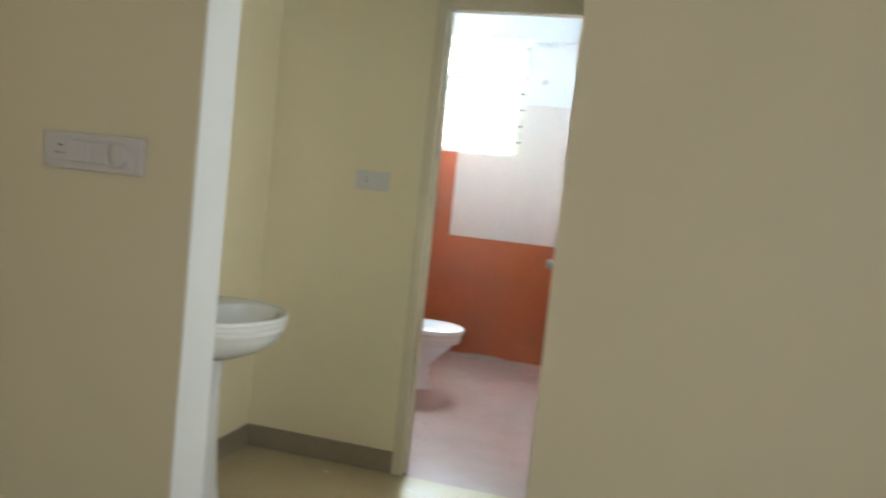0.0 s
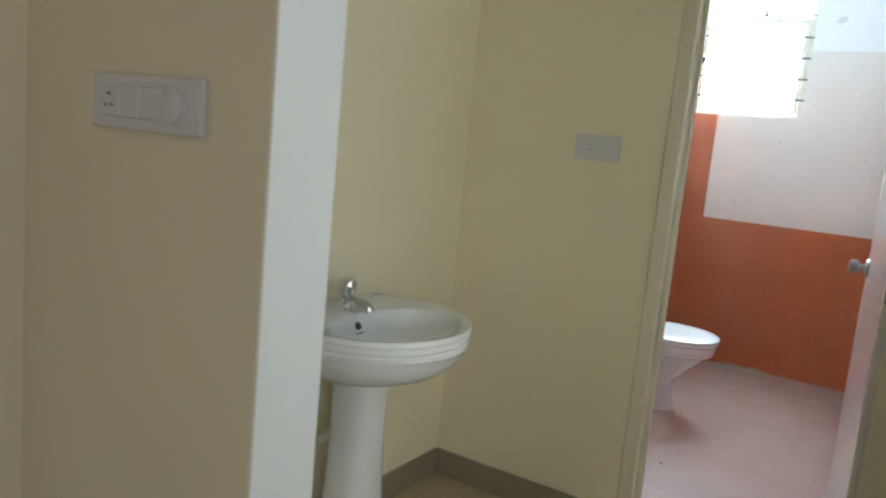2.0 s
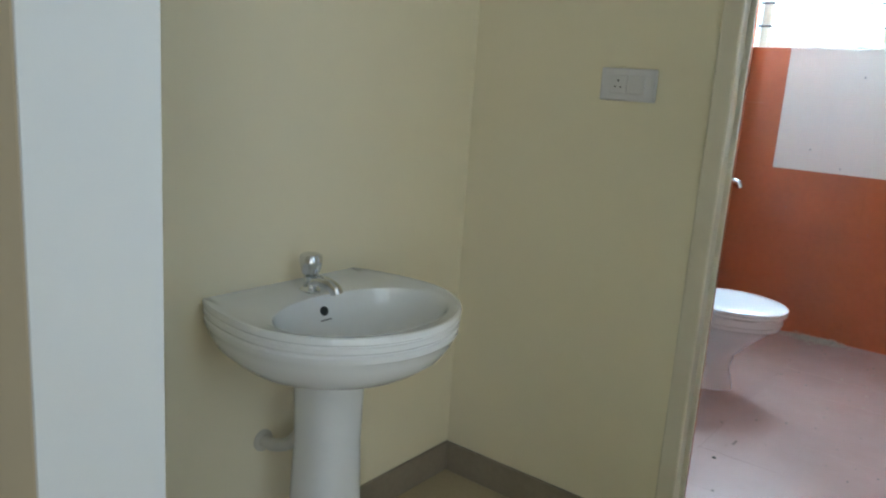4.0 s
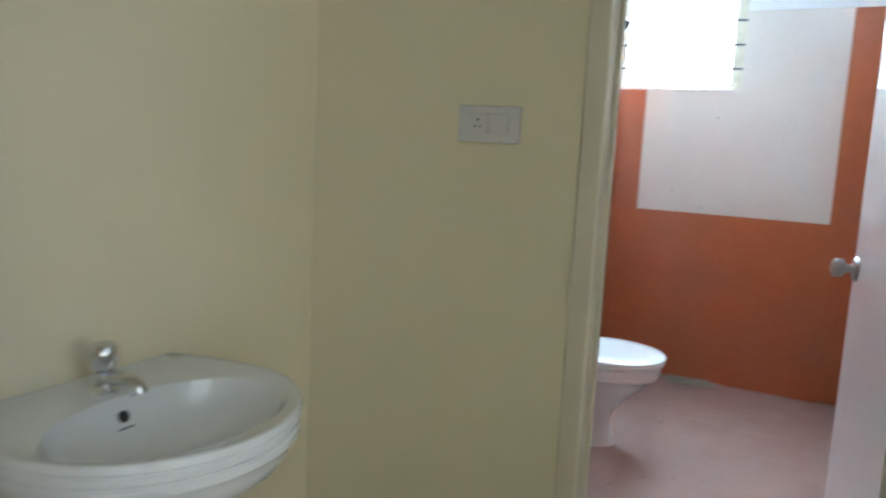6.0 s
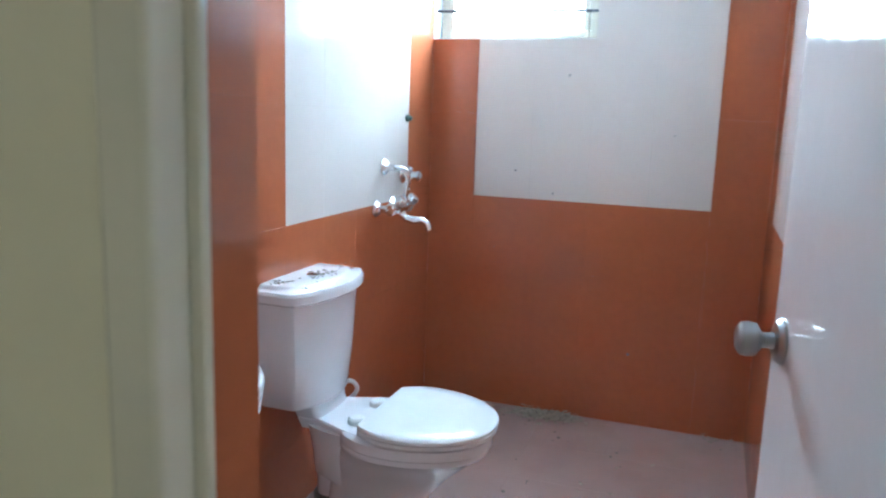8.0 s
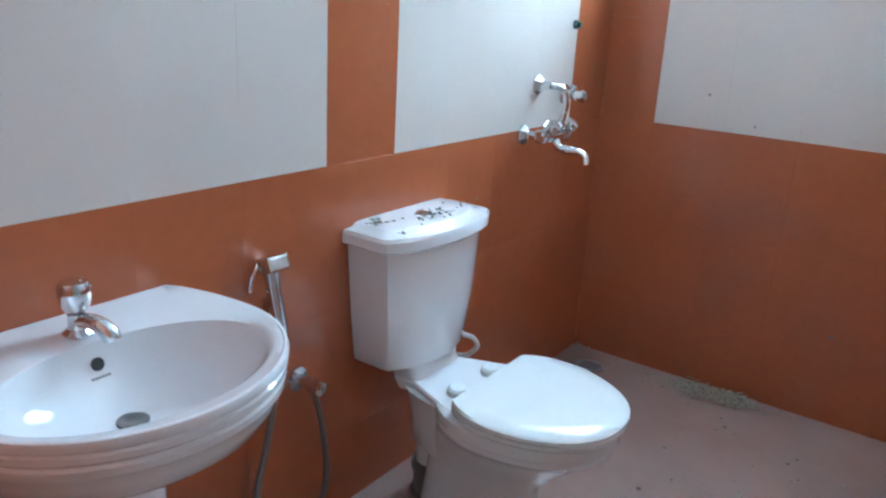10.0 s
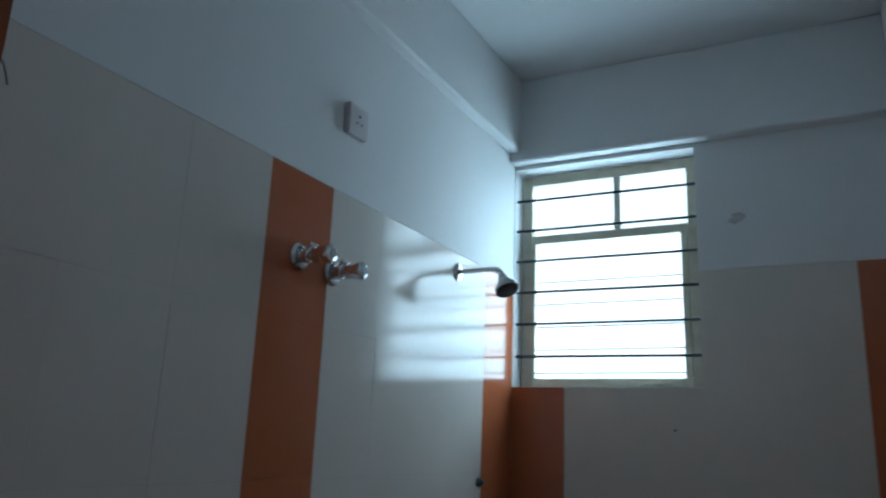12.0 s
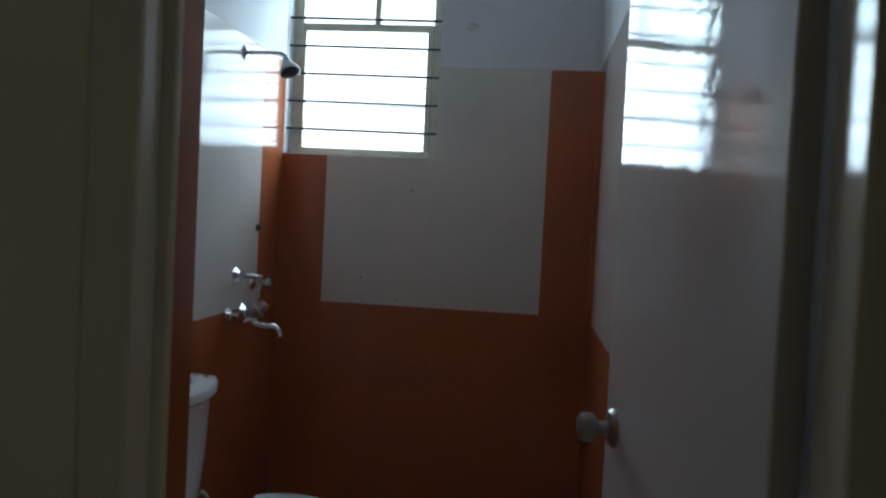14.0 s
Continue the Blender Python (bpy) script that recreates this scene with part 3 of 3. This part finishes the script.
def stopcock(y, z, parent, long=0.090):
    part("flange", lathe([(0, 0.033), (0.006, 0.033), (0.012, 0.027), (0.013, 0.014)], (0, y, z), (1, 0, 0), n=22), M_CHROME, parent, "", True)
    part("stem", lathe([(0.01, 0.015), (0.018, 0.013), (0.022, 0.0165), (0.034, 0.0165), (0.037, 0.011), (0.045, 0.011)], (0, y, z), (1, 0, 0), n=16), M_CHROME, parent, "", True)
    part("inlet_boss", lathe([(0, 0.009), (0.014, 0.010), (0.019, 0.013), (0.026, 0.011), (0.027, 0.001)], (0.027, y, z + 0.006), (0.25, 0.35, 0.9), n=14), M_CHROME, parent, "", True)
    part("handle", fluted((0, y, z), (1, 0, 0), [(0.042, 0.014), (0.046, 0.0175), (0.058, 0.0185), (0.066, 0.017), (0.072, 0.0195), (long, 0.0235), (long + 0.005, 0.0225), (long + 0.009, 0.017), (long + 0.010, 0.001)], 5, 0.14), M_CHROME, parent, "", True)
    part("handle_cap", lathe([(long + 0.008, 0.013), (long + 0.0115, 0.012), (long + 0.012, 0.001)], (0, y, z), (1, 0, 0), n=16), M_STEEL, parent, "dull steel handle cap", True)


stopcock(-0.320, 1.022, st, 0.070)
for y, z in ((-1.320, 1.776), (-1.187, 1.765)):
    s2 = thing("wall_stopcock", "chrome stopcock high on the tiles beside the shower", "stopcock", "stopcocks of the shower")
    stopcock(y, z, s2)
plug = thing("pipe_plug", "small green plastic plug in a pipe end in the tiles", "plug")
part("cap", lathe([(0, 0.015), (0.010, 0.014), (0.012, 0.009), (0.022, 0.009), (0.023, 0.001)], (0, -0.285, 1.245), (1, 0, 0), n=8), M_GREEN, plug)

# ---- shower ----
sh = thing("shower", "chrome shower head on a short bent arm", "shower")
part("flange", lathe([(0, 0.030), (0.004, 0.030), (0.012, 0.020), (0.013, 0.008)], (0, -0.489, 1.918), (1, 0, 0), n=20), M_CHROME, sh, "", True)
part("arm", tube([(0, -0.489, 1.918), (0.06, -0.489, 1.919), (0.125, -0.489, 1.919), (0.150, -0.489, 1.912), (0.166, -0.489, 1.893)], 0.0085), M_CHROME, sh, "", True)
part("head", lathe([(0, 0.010), (0.012, 0.016), (0.022, 0.016), (0.030, 0.022), (0.052, 0.038), (0.064, 0.040), (0.066, 0.036)], (0.160, -0.489, 1.900), (0.42, -0.25, -0.85), n=24), M_STEEL, sh, "", True)
part("spray_plate", lathe([(0.0662, 0.036), (0.068, 0.034), (0.069, 0.001)], (0.160, -0.489, 1.900), (0.42, -0.25, -0.85), n=24), M_DARK, sh, "dark rubber spray face", True)


# ---- switches and sockets ----
def holes(cx, cz, k, b=None):
    """Three-pin holes in the face y = 0."""
    for dx, dz, r in ((0, 0.010, 0.0030), (-0.0075, -0.006, 0.0024), (0.0075, -0.006, 0.0024)):
        b = lathe([(-0.001, r * k), (0.0006, r * k)], (cx + dx * k, 0, cz + dz * k), (0, -1, 0), b, 10)
    return b


def facing_y(root, x, y, z):
    root.matrix_basis = pose(x, y, z)


so = thing("socket_plate", "white plastic plate with a three-pin socket and one switch", "socket")
part("plate", box(-0.078, 0.078, -0.011, 0, -0.042, 0.042, 0.004, 2), M_PLASTIC, so)
part("socket", box(-0.048, -0.001, -0.0135, -0.010, -0.024, 0.024, 0.0015), M_PLASTIC, so)
part("rocker", box(0.001, 0.050, -0.0150, -0.010, -0.024, 0.024, 0.002), M_PLASTIC, so)
ob = part("pin_holes", holes(-0.026, 0, 1.0), M_DARK, so)
ob.location = (0, -0.0138, 0)
facing_y(so, 0.503, YO, 1.290)

sb = thing("switch_board", "white plastic board with a socket, two switches and a fan dial", "switch")
part("plate", box(-0.142, 0.142, -0.012, 0, -0.045, 0.045, 0.005, 2), M_PLASTIC, sb)
part("socket", box(-0.118, -0.062, -0.0145, -0.011, -0.026, 0.026, 0.0015), M_PLASTIC, sb)
for x0, x1 in ((-0.060, -0.006), (-0.003, 0.046)):
    part("rocker", box(x0, x1, -0.0165, -0.011, -0.026, 0.026, 0.002), M_PLASTIC, sb)
part("dial", lathe([(0, 0.029), (0.010, 0.027), (0.012, 0.024), (0.013, 0.001)], (0.078, -0.011, 0), (0, -1, 0), n=28), M_PLASTIC, sb, "", True)
part("dial_seat", box(0.049, 0.112, -0.0135, -0.011, -0.031, 0.031, 0.001), M_PLASTIC, sb)
ob = part("pin_holes", holes(-0.090, 0, 1.15), M_DARK, sb)
ob.location = (0, -0.0148, 0)
facing_y(sb, 0.371, VY0, 1.288)

s3 = thing("wall_socket", "square white three-pin socket box above the tiles", "socket")
part("plate", box(-0.043, 0.043, -0.020, 0, -0.043, 0.043, 0.004, 2), M_PLASTIC, s3)
ob = part("pin_holes", holes(0, 0, 1.3), M_DARK, s3)
ob.location = (0, -0.0205, 0)
s3.matrix_basis = pose(0, -1.139, 2.186, 0, 0, 90)

lp = thing("light_point", "round white cover plate with two loose wires on the tiles", "light fitting", at=(0, -2.115, 1.908))
part("plate", lathe([(0, 0.046), (0.004, 0.046), (0.008, 0.042), (0.009, 0.030), (0.009, 0.001)], (0, 0, 0), (1, 0, 0), n=28), M_PLASTIC, lp, "", True)
part("wire", tube([(0.009, -0.010, 0.012), (0.030, -0.004, 0.016), (0.028, 0.012, 0.000), (0.026, 0.034, -0.012), (0.024, 0.048, -0.042)], 0.0014, n=8), M_GREYLINE, lp, "grey wire", True)
part("wire", tube([(0.009, -0.006, 0.012), (0.026, 0.004, 0.010), (0.024, 0.012, -0.006), (0.022, 0.018, -0.026)], 0.0014, n=8), M_PVC, lp, "pale wire", True)

# ---- floor drain, debris ----
dr = thing("floor_drain", "round steel floor drain near the tiled corner", "drain")
part("rim", lathe([(-0.006, 0.055), (0.002, 0.055), (0.003, 0.048), (0.0015, 0.046)], (0.14, -0.153, 0.001), (0, 0, 1), n=26), M_STEEL, dr, "", True)
b = None
for k in range(5):
    b = box(0.105, 0.175, -0.180 + k * 0.0125, -0.175 + k * 0.0125, 0.0028, 0.0042, bm=b)
part("slots", b, M_GREYLINE, dr)


def litter(name, label, spots, size, z, mat=M_DIRT, rise=0.009):
    rng = random.Random(7)
    bm = bmesh.new()
    for cx, cy, sx, sy, n in spots:
        for _ in range(n):
            x, y = rng.gauss(cx, sx), rng.gauss(cy, sy)
            s, a = size * rng.uniform(0.4, 1.3), rng.uniform(0, 6.28)
            h = rng.uniform(0.0005, rise)
            q = []
            for k, (u, v) in enumerate(((-1, 0), (-0.2, 0.35), (1, 0.05), (0.1, -0.4))):
                q.append(bm.verts.new((x + s * (u * math.cos(a) - v * math.sin(a)), y + s * (u * math.sin(a) + v * math.cos(a)), z + h + (0.003 * rng.random() if k in (0, 2) else 0))))
            top = bm.verts.new((x, y, z + h + 0.003))
            for k in range(4):
                bm.faces.new((q[k], q[(k + 1) % 4], top))
            bm.faces.new(q[::-1])
    return tagged(part(name, bm, mat), label, "debris", "", "stuff")


litter("floor_debris", "grey-brown dry leaves and dust on the bathroom floor", ((0.59, -0.070, 0.070, 0.024, 420), (0.62, -0.045, 0.06, 0.016, 120), (0.50, -0.09, 0.11, 0.035, 90), (0.9, -0.9, 0.25, 0.5, 16), (0.05, -0.05, 0.03, 0.02, 25), (1.3, -0.04, 0.05, 0.015, 14)), 0.017, 0.001, M_HUSK, 0.016)
litter("cistern_debris", "dark dry leaf bits on the cistern lid", ((0.095, TY - 0.005, 0.020, 0.022, 40), (0.115, TY + 0.03, 0.02, 0.035, 16), (0.05, TY - 0.155, 0.014, 0.016, 20), (0.150, TY - 0.175, 0.008, 0.006, 6), (0.09, TY + 0.14, 0.02, 0.03, 12), (0.10, TY - 0.07, 0.03, 0.03, 8)), 0.0075, 0.780)
litter("sill_debris", "crumbs of mortar and dust on the window ledge", ((0.56, 0.02, 0.05, 0.008, 40), (0.30, 0.03, 0.15, 0.012, 14)), 0.006, WZ0 + 0.003)
# small dark nicks and crumbs of mortar: (x, height) on the window wall, (x, y) on the floor
specks = bmesh.new()
rng_s = random.Random(11)
for x, z, q in ((0.593, 1.438, 0.005), (0.386, 1.042, 0.005), (0.549, 0.954, 0.004), (0.905, 0.304, 0.006), (0.740, 0.62, 0.003), (0.31, 0.71, 0.003), (1.02, 1.21, 0.003)):
    lathe([(-0.0004, q), (0.0012, q * 0.8), (0.002, q * 0.3)], (x, 0, z), (0, -1, 0), specks, 7)
tagged(part("wall_specks", specks, M_GREYLINE), "small dark nicks and mortar crumbs on the tiles", "speck", "", "stuff")
grit = bmesh.new()
for x, y, q in [(0.684, -0.262, 0.007), (0.902, -0.354, 0.006), (0.594, -0.779, 0.007), (0.722, -0.844, 0.006), (0.654, -1.903, 0.008), (0.770, -1.374, 0.006), (0.920, -0.31, 0.006)] + [
        (rng_s.uniform(0.5, 1.3), rng_s.uniform(-2.3, -0.1), rng_s.uniform(0.002, 0.005)) for _ in range(46)]:
    lathe([(0, q), (q * 0.5, q * 0.8), (q * 0.8, q * 0.2)], (x, y, 0), (0, 0, 1), grit, 6)
tagged(part("floor_grit", grit, M_DIRT), "dark crumbs and grit on the bathroom floor", "grit", "", "stuff")

patch = thing("wall_patch", "small rough filled pipe hole in the white paint", "patch")
rng_p = random.Random(5)
bm = bmesh.new()
rim = [(0.828 + 0.030 * q * math.cos(k * 0.45), -0.0008, 2.158 + 0.019 * q * math.sin(k * 0.45)) for k, q in enumerate([rng_p.uniform(0.5, 1.2) for _ in range(14)])]
loft([[(x, 0.001, z) for x, y, z in rim], rim, [(0.828 + (x - 0.828) * 0.5, -0.002, 2.158 + (z - 2.158) * 0.5) for x, y, z in rim]], bm)
part("filler", bm, M_PATCH, patch)

# ---- tiles ----
def tile_mesh(name, w, h, mat, thick=0.008):
    bm = bmesh.new()
    e, g = 0.0002, 0.00007
    lo = [(g, g, -thick), (w - g, g, -thick), (w - g, h - g, -thick), (g, h - g, -thick)]
    mid = [(x, y, -e) for x, y, _ in lo]
    hi = [(g + e, g + e, 0), (w - g - e, g + e, 0), (w - g - e, h - g - e, 0), (g + e, h - g - e, 0)]
    return finish(loft([lo, mid, hi], bm), name, mat)


TILES = {}


def lay(parent, name, mat, origin, u, v, u0, u1, v0, v1, jit):
    """A tile on the plane through origin, from u0 to u1 and v0 to v1."""
    key = (name, mat.name, round(u1 - u0, 4), round(v1 - v0, 4))
    if key not in TILES:
        TILES[key] = tile_mesh(name, u1 - u0, v1 - v0, mat)
    ob = new(name, TILES[key])
    n = u.cross(v)
    p = origin + u * u0 + v * v0 + n * jit.uniform(-0.00015, 0.00015)
    m = Matrix((u, v, n)).transposed().to_4x4()
    m.translation = p
    tilt = Matrix.Rotation(jit.uniform(-0.0012, 0.0012), 4, "X") @ Matrix.Rotation(jit.uniform(-0.0012, 0.0012), 4, "Y")
    ob.parent = parent
    ob.matrix_basis = m @ tilt
    return ob


rng_t = random.Random(3)
ROWS = [(0.0, DADO - 2 * TH), (DADO - 2 * TH, DADO - TH), (DADO - TH, DADO), (DADO, DADO + TH), (DADO + TH, DADO + 2 * TH), (DADO + 2 * TH, TOP)]


def tiled_wall(name, label, origin, u, columns, colour_of, skip=None):
    root = thing(name, label, "", "", "structure")
    v = Vector((0, 0, 1))
    for u0, u1 in columns:
        for v0, v1 in ROWS:
            pieces = [(u0, u1, v0, v1)]
            if skip:
                pieces = skip(u0, u1, v0, v1)
            for a, b2, c, d in pieces:
                lay(root, "tile", M_TILE_W if colour_of((a + b2) / 2, (c + d) / 2) else M_TILE_O, Vector(origin), Vector(u), v, a, b2, c, d, rng_t)
    return root


# left wall, from the window corner backwards: u runs along +y, so columns are given in y
cols_left = [(-0.262, -0.0)]
y = -0.262
stops = [-0.262 - k * (1.200 - 0.262) / 4 for k in range(5)] + [-1.438] + [-1.438 - k * TW for k in range(1, 5)] + [D]
cols_left += [(b2, a) for a, b2 in zip(stops, stops[1:])]
tiled_wall("tiling_left", "glazed orange wall tiles with cream fields above the dado", (0, 0, 0), (0, 1, 0), cols_left,
           lambda u, v: v > DADO and not (u > -0.262 or -1.438 < u < -1.200 or u < -2.40))
cols_far = [(0, 0.205)] + [(0.205 + k * 0.243, 0.205 + (k + 1) * 0.243) for k in range(4)] + [(1.177, W)]


def window_cut(u0, u1, v0, v1):
    if u0 >= WX1 - 0.001 or v1 <= WZ0:
        return [(u0, u1, v0, v1)]
    out = []
    if v0 < WZ0:
        out.append((u0, min(u1, WX1), v0, WZ0))
    if u1 > WX1:
        out.append((WX1, u1, v0, v1))
    return out


tiled_wall("tiling_window_wall", "glazed orange wall tiles with a cream field under the window", (0, 0, 0), (1, 0, 0), cols_far,
           lambda u, v: v > DADO and 0.205 < u < 1.177, window_cut)
cols_right = [(0, 0.262)] + [(0.262 + k * 0.2345, 0.262 + (k + 1) * 0.2345) for k in range(4)] + [(1.200, 1.438), (1.438, 1.649), (1.649, 1.86)]
tiled_wall("tiling_right", "glazed orange wall tiles with a cream field above the dado", (W, 0, 0), (0, -1, 0), cols_right,
           lambda u, v: v > DADO and (0.262 < u < 1.2 or u > 1.438))
cols_door = [(0, 0.182), (0.182, 0.462), (0.462, 0.742)]
tiled_wall("tiling_door_wall", "glazed orange wall tiles beside the door", (0.742, D, 0), (-1, 0, 0), cols_door, lambda u, v: False)
root = thing("tiling_reveal", "dark orange glazed tiles on the door reveal", "", "", "structure")
for v0, v1 in ROWS:
    lay(root, "tile", M_TILE_O, Vector((0.750, JD, 0)), Vector((0, 1, 0)), Vector((0, 0, 1)), 0.001, D - JD, v0, v1, rng_t)
structure("reveal_backing", box(JX0, 0.742, JD + 0.0005, D - 0.001, 0, 2.105), M_GROUT, "mortar behind the reveal tiles")


def tiled_floor(name, label, mat, x0, x1, y0, y1, w, ox, oy, rng):
    root = thing(name, label, "", "", "structure")
    def marks(a, b2, o):
        k = math.ceil((a - o) / w + 1e-6)
        s = [a]
        while o + k * w < b2 - 0.01:
            if o + k * w > a + 0.01:
                s.append(o + k * w)
            k += 1
        return s + [b2]
    xs, ys = marks(x0, x1, ox), marks(y0, y1, oy)
    for a, b2 in zip(xs, xs[1:]):
        for c, d in zip(ys, ys[1:]):
            lay(root, "floor_tile", mat, Vector((0, 0, 0)), Vector((1, 0, 0)), Vector((0, 1, 0)), a, b2, c, d, rng)
    return root


tiled_floor("tiled_floor_bath", "pinkish tan ceramic floor tiles, dusty and worn", M_BFLOOR, 0, 1.62, YO, 0, 0.30, 0.88, -1.25, rng_t)
tiled_floor("tiled_floor_room", "polished beige floor tiles", M_FLOOR, 0, RX, RY, YO, 0.60, 0.35, -2.65, rng_t)
